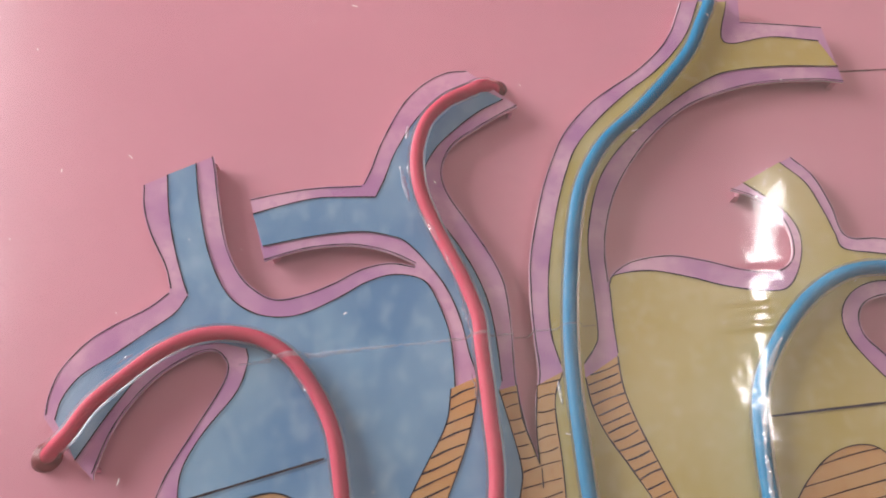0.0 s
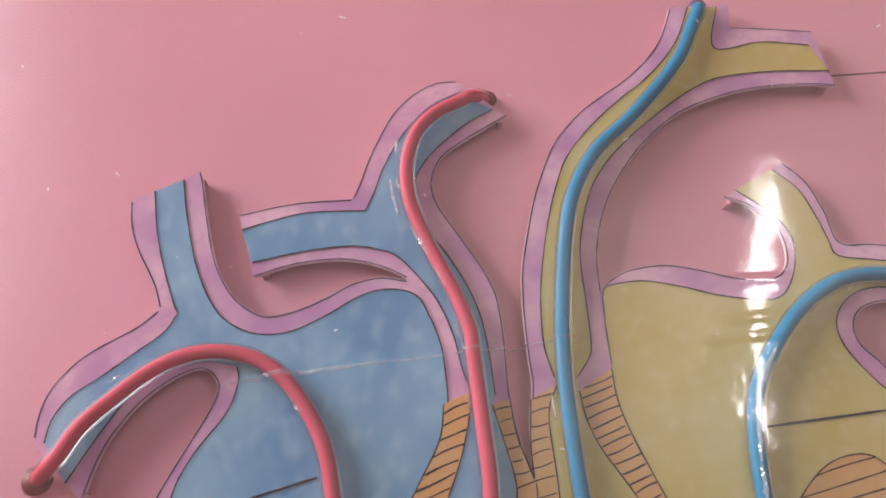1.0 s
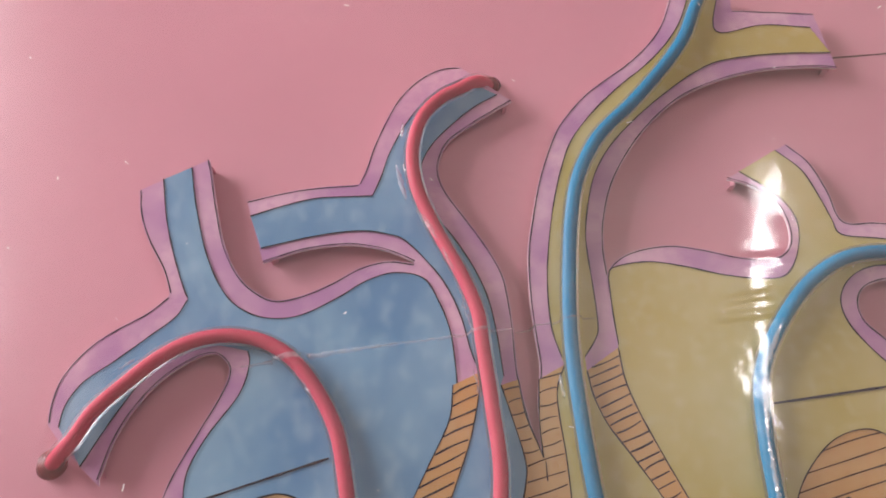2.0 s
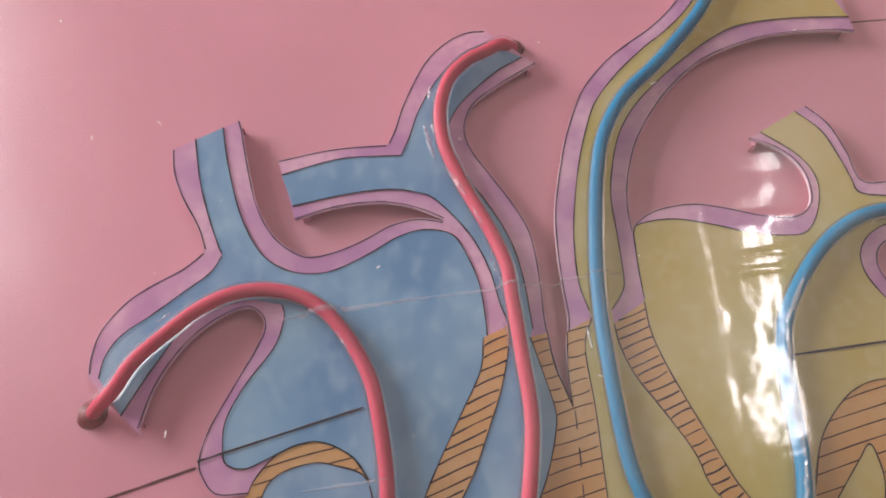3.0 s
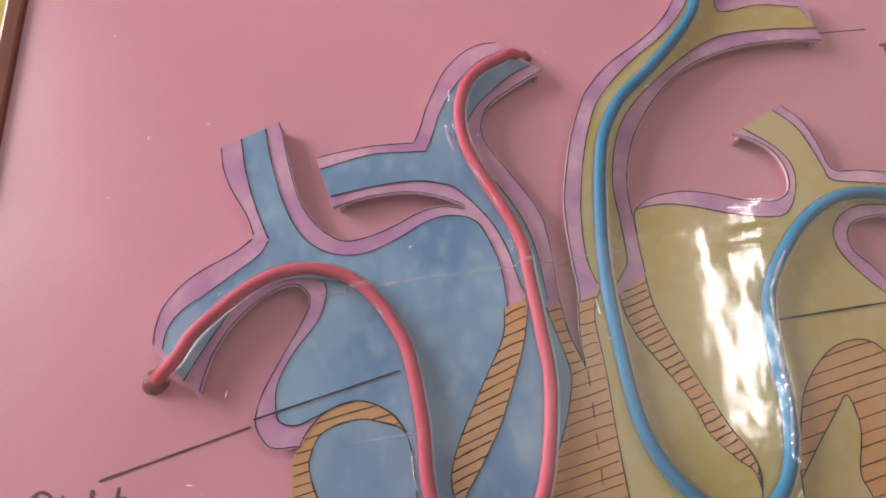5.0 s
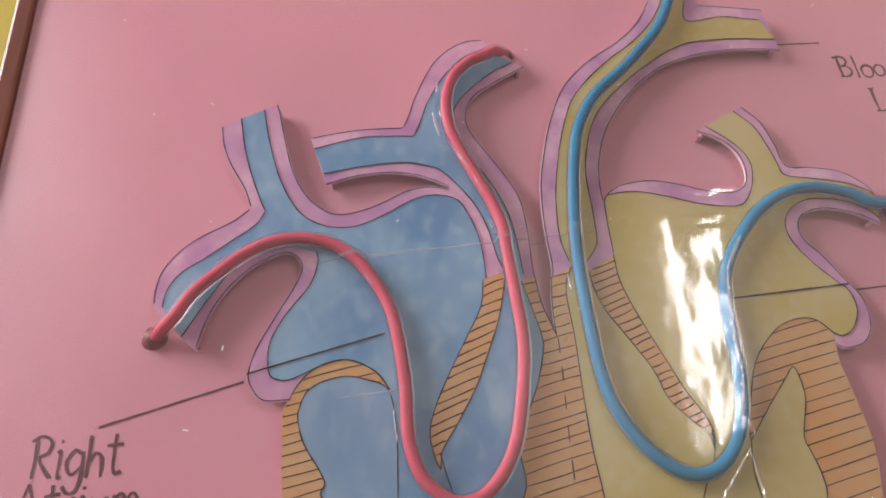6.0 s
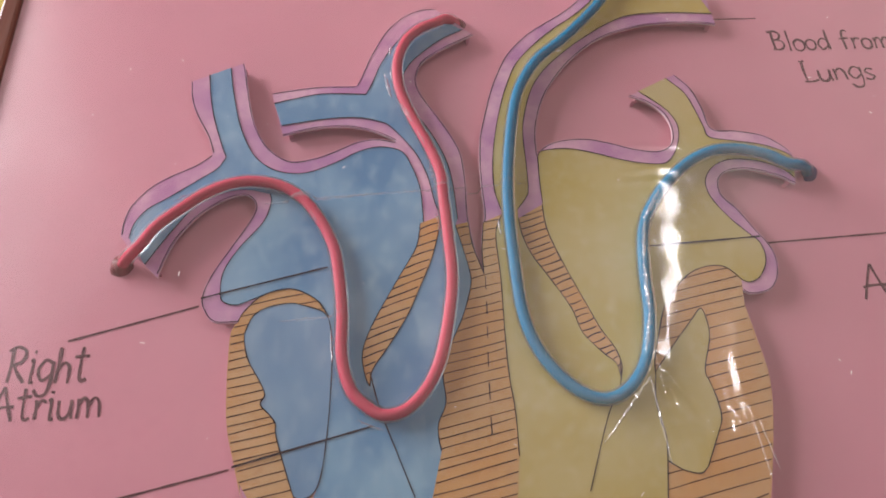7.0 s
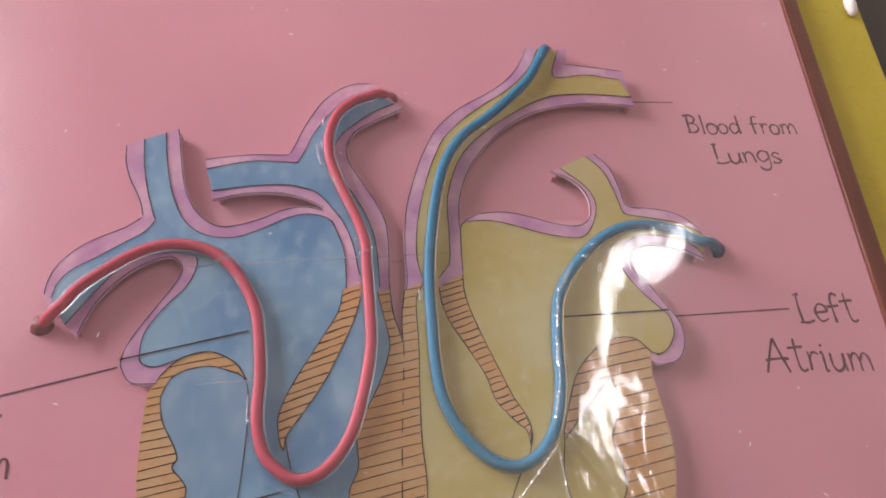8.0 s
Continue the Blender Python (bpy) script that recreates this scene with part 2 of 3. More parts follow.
def window(name, x, out, opening):
    a0, a1, z0, z1 = opening
    w = thing(name, "plain window with a white frame, daylight outside", "window", (x + out * 0.1, (a0 + a1) / 2, z0), kind="structure")
    for b in ((a0, a0 + 0.03, z0, z1), (a1 - 0.03, a1, z0, z1), (a0 + 0.03, a1 - 0.03, z0, z0 + 0.03), (a0 + 0.03, a1 - 0.03, z1 - 0.03, z1)):
        part("window_frame", bevelled(box(bmesh.new(), x + out * 0.1 - 0.015, x + out * 0.1 + 0.015, *b), 0.003, 1), FOAM, w)
    pane = part("pane", box(bmesh.new(), x + out * 0.1 - 0.002, x + out * 0.1 + 0.002, a0 + 0.03, a1 - 0.03, z0 + 0.03, z1 - 0.03), GLASS, w)
    pane.visible_shadow = False


window("window_1", WX, -1, WEST)
window("window_2", EX, 1, EAST)

table = thing("table", "dark brown wooden table under the display board", "table", (0.16, 0.05, FLOOR))
part("tabletop", bevelled(box(bmesh.new(), -0.45, 0.85, -0.45, 0.6, TABLE - 0.03, TABLE), 0.004), TABLETOP, table)
for x in (-0.4, 0.8):
    for y in (-0.4, 0.55):
        part("leg", bevelled(box(bmesh.new(), x - 0.03, x + 0.03, y - 0.03, y + 0.03, FLOOR, TABLE - 0.03), 0.004), TABLETOP, table)

# ---- the display board ----
X0, X1, Y0, Y1 = -29.0, 349.0, -170.0, 255.0
HOLES = {"red_low": (27.3, 18.3), "red_top": (148.7, 130.1), "blue_top": (220.7, 164.2), "blue_right": (284.7, 60.4)}
board = thing("display_board", "olive yellow card board with a pink paper face and brown edging", "display board", (0.16, 0.04, TABLE))
part("backing", bevelled(box(bmesh.new(), -0.070, 0.3975, -0.212, 0.297, TABLE, -0.0045), 0.001), OLIVE, board, "olive yellow card backing")
bm = bmesh.new()
rim = [bm.verts.new((x * MM, y * MM, 0)) for x, y in ((X0, Y0), (X1, Y0), (X1, Y1), (X0, Y1))]
edges = [bm.edges.new((rim[i], rim[(i + 1) % 4])) for i in range(4)]
for hx, hy in HOLES.values():
    ring = [bm.verts.new(((hx + 3.0 * math.cos(k * math.tau / 20)) * MM, (hy + 3.0 * math.sin(k * math.tau / 20)) * MM, 0)) for k in range(20)]
    edges += [bm.edges.new((ring[i], ring[(i + 1) % 20])) for i in range(20)]
bmesh.ops.triangle_fill(bm, edges=edges, use_beauty=True)
ext = bmesh.ops.extrude_face_region(bm, geom=bm.faces[:])
for q in ext["geom"]:
    if isinstance(q, bmesh.types.BMVert):
        q.co.z = -0.004
part("pink_sheet", bm, PINK, board, "smooth pink paper face")
for a in ((X0 - 7, X0, Y0 - 7, Y1 + 7), (X1, X1 + 8.5, Y0 - 7, Y1 + 7), (X0, X1, Y0 - 7, Y0), (X0, X1, Y1, Y1 + 7)):
    part("edging", bevelled(box(bmesh.new(), *(q * MM for q in a), -0.0045, 0.002), 0.0012), WOOD, board, "glossy red-brown wooden edging")

# ---- hand-drawn lines of the heart, in mm on the board ----
O_MUSCLE_LEFT = [(76.6, -58.9), (74.1, -50.3), (70.0, -34.7), (68.6, -10.2), (69.6, -4.5), (70.7, -3.1)]
O_LOBE_LEFT = [(70.7, -3.1), (62.9, -3.0), (59.0, 1.2), (57.8, 5.9), (59.9, 13.5), (65.9, 24.9), (70.5, 33.2), (72.9, 38.9), (72.3, 42.7), (68.5, 45.3), (62.2, 43.3), (55.0, 38.2), (49.1, 31.1), (45.1, 23.5), (42.4, 14.2)]
O_END_A = [(42.6, 12.8), (33.9, 21.1), (27.9, 28.2)]
O_VEIN_UP = [(27.7, 28.9), (27.8, 34.0), (29.6, 40.6), (35.0, 47.8), (41.6, 52.7), (50.0, 57.4), (55.2, 61.8)]
O_VEIN_LEFT = [(55.5, 62.7), (53.1, 69.6), (48.0, 79.0), (45.1, 86.9), (44.1, 94.4)]
O_VEIN_RIGHT = [(63.4, 103.8), (64.5, 99.5), (67.0, 86.7), (69.9, 75.4), (74.3, 66.9), (79.3, 62.0), (84.8, 59.6), (92.4, 61.0), (100.0, 64.2), (107.7, 68.3), (115.5, 70.0), (122.6, 68.9)]
O_PA_LOW = [(122.6, 69.4), (117.1, 72.2), (110.7, 74.3), (102.8, 75.2), (91.7, 74.0), (80.6, 70.7)]
O_PA_UP = [(75.2, 89.9), (84.3, 92.0), (94.0, 93.5), (107.1, 94.1)]
O_PA_NECK = [(107.4, 94.5), (109.4, 99.3), (111.8, 106.9), (115.1, 114.6), (119.3, 122.6), (125.4, 129.3), (132.4, 133.3), (138.6, 133.9)]
O_PA_RIGHT = [(153.9, 120.9), (147.6, 117.1), (140.6, 112.6), (134.5, 107.8), (131.6, 103.0), (130.6, 97.3), (132.5, 90.9), (138.0, 81.9), (143.3, 73.2), (146.9, 65.5), (148.2, 58.9), (148.9, 49.3), (149.3, 36.2), (151.5, 23.8), (153.8, 13.6)]
O_AORTA_LEFT = [(153.8, 13.6), (153.8, 29.5), (155.1, 38.4), (154.5, 47.7), (154.1, 58.9), (154.6, 70.5), (156.6, 80.9), (159.8, 93.5), (164.0, 104.8), (168.0, 112.5), (175.6, 121.5), (183.3, 127.7), (191.0, 133.3), (199.1, 141.0), (204.7, 149.1), (209.4, 160.7)]
O_STUB_RIGHT = [(229.0, 161.7), (228.6, 158.9)]
O_BRANCH_UP = [(228.1, 152.9), (240.6, 152.1), (254.4, 150.9)]
O_BRANCH_LOW = [(257.3, 129.7), (247.9, 130.4), (231.5, 129.3), (218.5, 126.0), (206.2, 120.5), (195.4, 111.5), (187.4, 101.8), (181.3, 91.6), (177.7, 80.8), (176.4, 72.1), (176.5, 63.6)]
O_LA_TOP = [(176.5, 63.6), (178.4, 66.9), (184.4, 70.3), (194.5, 71.8), (204.1, 70.3), (214.7, 67.5), (223.9, 66.8), (229.3, 70.5), (230.2, 78.1), (227.6, 84.7), (221.8, 89.6), (215.4, 92.1)]
O_LV_RIGHT = [(235.4, 103.1), (241.0, 96.7), (244.4, 87.1), (246.6, 77.5), (255.7, 76.8), (266.8, 74.8), (274.6, 69.4), (276.9, 65.5)]
O_LV_LOW = [(275.2, 53.0), (268.3, 56.7), (257.6, 59.2), (249.3, 57.9), (245.3, 53.9), (245.4, 47.9), (250.4, 41.8), (255.6, 33.5), (260.1, 26.5), (261.2, 19.8), (259.6, 13.3), (255.7, 9.2), (249.0, 7.9), (246.3, 9.3)]
O_MUSCLE_RIGHT = [(245.8, 3.7), (247.8, -8.7), (249.4, -20.7), (248.5, -32.2), (245.5, -46.9), (241.9, -61.1)]
B_UP = [(30.8, 27.5), (31.8, 33.2), (35.6, 39.0), (42.9, 44.2), (50.9, 50.3), (57.8, 55.7), (60.7, 60.5)]
B_VEINL = [(60.7, 61.0), (59.1, 64.6), (55.6, 74.6), (52.8, 85.1), (50.8, 97.7)]
B_VEINR = [(58.6, 101.4), (60.5, 90.4), (64.0, 76.3), (68.1, 66.2), (72.6, 59.6), (79.0, 55.5), (85.9, 54.3), (92.7, 55.4), (101.7, 59.7), (109.3, 64.2), (117.1, 66.3), (124.9, 64.5), (128.7, 58.3), (131.7, 49.5), (132.7, 40.2), (132.9, 34.9)]
LEAF_L_LEFT = [(131.8, 34.4), (130.4, 25.3), (124.7, 14.3), (118.2, 1.9), (114.0, -7.3), (112.3, -14.5), (113.5, -21.7), (115.0, -24.9)]
LEAF_L_RIGHT = [(115.0, -24.9), (115.9, -19.2), (120.9, -11.4), (127.2, -0.5), (130.8, 8.0), (135.8, 20.9), (138.8, 33.5), (138.8, 37.4)]
B_LOBE = [(100.8, -1.0), (96.5, 4.9), (89.3, 8.7), (83.0, 8.5), (75.0, 5.1), (69.7, 3.1), (65.3, 4.2), (64.0, 7.5), (64.3, 15.2), (68.7, 24.0), (76.1, 34.1), (78.4, 41.9), (77.8, 45.7)]
B_BAY = [(77.8, 45.7), (69.2, 47.5), (60.3, 45.8), (51.9, 41.0), (43.8, 28.6), (37.5, 17.6)]
PK_LEFT = [(100.7, -1.6), (98.5, 0.9), (92.8, 2.8), (87.5, 3.8), (80.3, 2.3), (75.9, -0.6), (73.9, -5.1), (73.4, -8.7), (75.2, -15.8), (79.5, -23.0), (81.5, -27.4), (80.4, -30.6), (83.7, -34.1), (85.7, -37.1), (86.1, -40.8), (91.9, -57.2), (93.5, -59.2)]
PK_RIGHT = [(93.6, -60.5), (99.7, -55.9), (102.0, -38.5), (102.5, -16.4), (101.8, -6.7), (100.9, -2.2)]
P_UP = [(76.4, 84.9), (84.6, 87.5), (94.2, 89.8), (103.9, 90.1), (111.2, 90.1)]
P_NECK = [(111.2, 90.1), (113.6, 95.6), (116.8, 104.9), (122.7, 115.6), (130.6, 124.6), (139.4, 129.3)]
P_RIGHT = [(149.6, 123.2), (141.6, 118.5), (133.7, 111.6), (128.6, 105.8), (125.5, 99.2), (125.9, 91.8), (129.1, 83.7), (135.3, 74.1), (139.8, 65.6), (142.7, 57.3), (144.3, 47.8), (145.3, 36.3)]
P_LEFT = [(139.3, 37.4), (137.1, 43.2), (134.8, 53.4), (131.1, 62.3), (126.5, 69.0), (120.2, 75.9), (115.4, 78.0), (107.4, 79.3), (94.7, 78.1), (79.9, 75.0)]
SEPT_LEFT = [(144.4, 33.9), (146.9, 24.6), (149.2, 14.8), (148.9, 9.1), (145.8, -1.5), (140.2, -14.3), (138.9, -21.4), (139.7, -30.2), (137.2, -36.9), (137.2, -41.9), (138.0, -45.5)]
SEPT_RIGHT = [(161.7, 38.7), (158.9, 30.5), (159.8, 13.7), (160.1, -4.2), (160.8, -21.0), (162.2, -33.4), (162.6, -47.3)]
SEPT_DASH = [(154.4, 13.9), (154.4, 0.0), (154.1, -13.3), (154.1, -29.4), (154.3, -46.7)]
A_LEFT = [(215.3, 160.7), (210.5, 149.1), (204.0, 139.7), (196.1, 131.8), (188.3, 125.6), (178.7, 116.5), (170.9, 106.7), (166.8, 97.2), (163.5, 86.2), (160.9, 73.9), (159.3, 62.1), (159.2, 49.2), (161.2, 40.6)]
A_RIGHT = [(167.4, 40.6), (170.7, 45.2), (171.9, 49.1), (171.8, 60.3), (171.4, 73.8), (173.1, 84.4), (176.6, 95.3), (182.6, 104.7), (192.3, 114.5), (202.1, 122.5), (211.9, 129.3), (221.5, 133.5), (238.1, 135.4), (256.6, 135.4)]
A_TOP = [(252.2, 145.1), (236.9, 146.6), (221.4, 144.6), (224.7, 160.7)]
LEAF_R_LEFT = [(167.5, 36.8), (168.5, 30.1), (171.4, 22.5), (176.9, 13.9), (183.8, 2.4), (186.9, -6.5), (193.2, -13.6), (197.2, -17.2), (198.4, -22.3)]
LEAF_R_RIGHT = [(198.4, -22.3), (199.1, -17.7), (197.4, -11.9), (193.1, -4.9), (189.0, 4.2), (184.8, 13.6), (179.9, 25.4), (177.3, 34.2), (176.6, 42.7)]
Y_TOP = [(176.4, 62.8), (178.3, 65.6), (188.2, 66.9), (198.7, 65.0), (209.1, 62.2), (219.8, 60.7), (226.7, 61.8), (231.4, 69.1), (232.9, 78.1), (229.1, 86.0), (219.3, 94.3)]
Y_VR = [(231.3, 101.0), (237.9, 94.0), (241.4, 84.5), (243.2, 77.9), (244.8, 73.2), (254.3, 71.7), (265.5, 70.1), (273.8, 66.8), (277.0, 63.7)]
Y_VL = [(275.3, 55.5), (271.4, 59.3), (263.2, 62.5), (252.0, 63.3), (244.2, 60.1), (240.0, 54.0), (240.7, 46.8), (246.1, 38.4), (252.8, 31.3), (256.1, 27.8), (256.9, 21.1), (253.6, 14.7), (249.3, 12.3), (246.4, 13.3)]
MR_LEFT = [(246.4, 13.3), (241.4, 18.0), (235.2, 18.5), (228.2, 15.8), (221.5, 9.8), (216.7, 2.8), (213.3, -7.0), (210.6, -16.5), (210.3, -20.2)]
MR_IN = [(210.3, -20.2), (218.4, -10.2), (225.7, -1.7), (229.1, 2.2), (230.6, 0.1), (231.0, -7.9), (227.5, -19.3), (228.5, -24.1), (229.9, -29.7), (230.3, -36.0), (228.1, -41.2), (223.1, -51.4)]
TUBE_RED = [(31.7, 18.4), (34.5, 22.2), (40.1, 30.8), (47.6, 37.9), (55.5, 44.2), (63.8, 48.2), (72.6, 49.4), (81.6, 47.7), (89.3, 43.1), (95.5, 35.6), (100.3, 26.9), (102.9, 18.3), (105.2, 1.0), (105.7, -15.3), (108.7, -26.0), (113.7, -31.6), (119.8, -34.7), (127.6, -32.4), (134.9, -23.7), (139.4, -10.7), (142.5, 10.5), (141.5, 28.5), (140.0, 45.2), (139.3, 53.4), (136.0, 63.1), (131.3, 73.1), (127.4, 81.7), (123.8, 92.4), (123.2, 103.5), (126.1, 114.0), (132.2, 120.9), (139.1, 124.6), (147.4, 126.4)]
TUBE_BLUE = [(217.0, 158.8), (214.1, 150.5), (209.4, 140.7), (201.8, 130.5), (190.3, 117.9), (179.9, 108.1), (174.0, 99.6), (169.9, 90.4), (167.4, 79.7), (165.6, 67.8), (164.1, 53.2), (163.6, 39.3), (164.2, 23.2), (166.2, 0.2), (170.7, -13.2), (178.1, -23.1), (186.5, -28.9), (194.3, -29.4), (201.5, -24.8), (207.0, -15.7), (210.0, -1.0), (210.4, 16.7), (212.6, 33.1), (219.5, 45.7), (230.1, 57.6), (241.5, 64.7), (253.5, 66.5), (264.9, 64.3), (273.5, 60.1), (280.6, 56.4)]
MR_BOT = [(223.1, -51.4), (220.4, -53.3), (215.1, -52.2), (210.3, -49.3)]
MR_LINE = [(210.3, -20.2), (209.2, -29.3), (209.8, -36.5), (210.9, -42.9), (208.7, -60.7)]
SLIT_L = [(149.1, 35.2), (150.1, 26.6), (152.5, 19.2), (153.9, 15.0)]
SLIT_R = [(153.9, 15.0), (153.7, 24.3), (154.5, 35.0)]
INK_RA = [(57.8, 5.4), (99.6, 17.1)]
INK_B2 = [(73.2, -49.9), (116.2, -37.7)]
INK_LA = [(214.3, 26.1), (256.4, 30.4)]
CHORD_L = [(115.0, -20.2), (117.5, -29.6), (121.6, -40.4), (129.6, -59.6)]
CHORD_R = [(198.6, -16.6), (197.9, -24.3), (192.3, -35.5), (184.3, -58.3)]
BAND = [(72.4, 0.5), (76.8, 5.5), (83.0, 8.5), (89.3, 8.7), (96.5, 4.9), (100.8, -1.0)]
Y_SIDE = [(176.8, 43.5), (176.4, 52.2), (176.4, 62.8)]
CREASES = (((208.1, -18.7), (216.3, -61.2), 0.5, 0.9), ((207.6, -16.7), (221.5, -36.5), 0.4, 1.0), ((224.4, -38.5), (224.4, -57.2), 0.35, 0.9), ((238.2, -34.5), (242.7, -61.2), 0.4, 1.0),
           ((205.7, 63.7), (228.4, 64.4), 0.3, 0.9), ((204.7, 52.5), (226.4, 55.0), 0.3, 0.8), ((198.7, 47.6), (222.4, 49.3), 0.3, 0.8))
APEX = [(238, -59), (228, -84), (203, -108), (172, -121), (140, -117), (106, -99), (86, -76), (76, -55)]
BOTTOM = -64

heart = thing("heart_model", "raised cut-out heart in section, coloured blue, ochre, lilac and orange", "heart model", (0.15, 0.02, 0))
outline = loop(O_MUSCLE_LEFT, O_LOBE_LEFT, O_END_A, O_VEIN_UP, O_VEIN_LEFT, O_VEIN_RIGHT, O_PA_LOW, O_PA_UP, O_PA_NECK, O_PA_RIGHT, O_AORTA_LEFT,
               O_STUB_RIGHT, O_BRANCH_UP, O_BRANCH_LOW, O_LA_TOP, O_LV_RIGHT, O_LV_LOW, O_MUSCLE_RIGHT, APEX)
plate("foam_layer", shrunk(outline, 2.1), 0.0, 3.7, PINK, heart, "pink foam layer set back under the card")
plate("card_base", outline, 3.7, 4.2, FOAM, heart, "white card with a cut edge")
plate("vessel_wall", outline, 4.2, 4.5, PURPLE, heart, "lilac coloured vessel wall")

band = [O_MUSCLE_LEFT[-1], *BAND]
left_muscle = loop(back(APEX)[:2][::-1][1:], O_MUSCLE_LEFT, band, back(PK_RIGHT)[1:-1], [(96, BOTTOM), (82, BOTTOM)])
plate("left_muscle", left_muscle, 4.5, 4.62, ORANGE, heart, "orange pencil muscle wall")
pocket = loop(PK_LEFT, PK_RIGHT)
plate("left_pocket", pocket, 4.5, 4.74, PALE_BLUE, heart, "pale blue pocket of the chamber")
atrium = loop(B_UP, B_VEINL, B_VEINR, LEAF_L_LEFT, CHORD_L[1:], [(131, BOTTOM), (97, BOTTOM)], PK_RIGHT[1:], B_LOBE, B_BAY)
plate("blue_chamber", atrium, 4.5, 4.7, BLUE, heart, "blue washed chamber")
artery = loop(P_UP, P_NECK, P_RIGHT, SEPT_LEFT, [(135, BOTTOM), (131, BOTTOM)], back(CHORD_L[1:]), LEAF_L_RIGHT, P_LEFT)
plate("blue_artery", artery, 4.5, 4.72, BLUE, heart, "blue washed artery")
septum = loop(SEPT_LEFT, [(134, BOTTOM), (161, BOTTOM)], back(SEPT_RIGHT), back(SLIT_R), back(SLIT_L))
plate("septum", septum, 4.5, 4.78, ORANGE, heart, "orange hatched middle wall with dashed centre line")
leaf_left = loop(LEAF_L_LEFT, LEAF_L_RIGHT)
plate("valve_leaf", leaf_left, 4.5, 4.84, ORANGE, heart, "orange hatched valve leaf")
right_muscle = loop(MR_LEFT, MR_LINE, [(211, BOTTOM), (236, BOTTOM)], back(O_MUSCLE_RIGHT))
plate("right_muscle", right_muscle, 4.5, 4.62, ORANGE, heart, "orange pencil muscle wall")
right_pocket = loop(MR_IN, MR_BOT, back(MR_LINE)[1:])
plate("right_pocket", right_pocket, 4.5, 4.74, YELLOW, heart)
aorta = loop(A_LEFT, SEPT_RIGHT, [(161, BOTTOM), (180, BOTTOM)], back(CHORD_R[1:]), back(LEAF_R_LEFT), A_RIGHT, A_TOP)
plate("ochre_artery", aorta, 4.5, 4.7, YELLOW, heart, "ochre yellow washed artery")
ventricle = loop(Y_TOP, Y_VR, Y_VL, MR_LEFT, MR_LINE, [(206, BOTTOM), (180, BOTTOM)], back(CHORD_R[1:]), LEAF_R_RIGHT, Y_SIDE)
plate("ochre_chamber", ventricle, 4.5, 4.72, YELLOW, heart, "ochre yellow washed chamber")
leaf_right = loop(LEAF_R_LEFT, LEAF_R_RIGHT)
plate("valve_leaf", leaf_right, 4.5, 4.84, ORANGE, heart, "orange hatched valve leaf")
plate("apex_muscle", loop([(q[0] * 0.96 + 6, q[1] + 2) for q in APEX if q[1] < BOTTOM - 4], [(92, BOTTOM - 1), (228, BOTTOM - 1)]), 4.5, 4.62, ORANGE, heart, "orange pencil muscle wall")

for r in (B_UP, B_VEINL, B_VEINR, B_LOBE, B_BAY[3:], P_UP, P_NECK, P_RIGHT, P_LEFT, SEPT_LEFT, SEPT_RIGHT, SLIT_L, SLIT_R, LEAF_L_LEFT, LEAF_L_RIGHT,
          PK_LEFT, PK_RIGHT, A_LEFT, A_RIGHT, A_TOP, LEAF_R_LEFT, LEAF_R_RIGHT, Y_TOP, Y_VR, Y_VL, MR_LEFT, MR_IN, MR_BOT, MR_LINE, band, CHORD_L, CHORD_R, Y_SIDE):
    stroke("ink_line", r, 0.44, 4.92, INK, heart)
for r in (O_LOBE_LEFT, O_VEIN_UP, O_VEIN_LEFT, O_VEIN_RIGHT, O_PA_LOW, O_PA_UP, O_PA_NECK, O_PA_RIGHT, O_AORTA_LEFT, O_BRANCH_UP, O_BRANCH_LOW, O_LA_TOP, O_LV_RIGHT, O_LV_LOW):
    stroke("ink_line", inset(r, 0.42), 0.37, 4.6, INK, heart)
for r in (INK_RA, INK_B2, INK_LA):
    stroke("leader_line", r, 0.8, 5, INK, heart)
hatching("hatching", leaf_left, 22.5, 2.75, 0.56, 4.92, INK, heart)
hatching("hatching", left_muscle, 13.5, 3.0, 0.42, 4.7, BROWN_INK, heart)
hatching("hatching", septum, 14.8, 3.3, 0.42, 4.9, BROWN_INK, heart)
hatching("hatching", right_muscle, 14.2, 4.3, 0.44, 4.7, BROWN_INK, heart)
hatching("hatching", leaf_right, 22, 2.6, 0.52, 4.92, INK, heart)
dash = smooth_run(SEPT_DASH)
bm = bmesh.new()
for k in range(0, len(dash) - 4, 4):
    ribbon(bm, dash[k:k + 3], 0.45, 4.93, k)
part("dashed_line", bm, INK, heart)

# ---- leader lines and lettering on the pink paper ----
LINES = (((15.0, -8.1), (56.1, 4.3)), ((28.9, -60.8), (71.4, -50.0)), ((259.2, 29.8), (309.5, 34.7)), ((258.7, 136.5), (278.3, 137.7)))
for a, b in LINES:
    tagged(stroke("leader_line", [a, b], 0.85, 0.12, PENCIL, None), "thin dark pen leader line on pink paper", "drawn line", "leader lines", "structure")


GLYPHS = {}


def glyph(letter, advance, *strokes):
    GLYPHS[letter] = (advance, strokes)


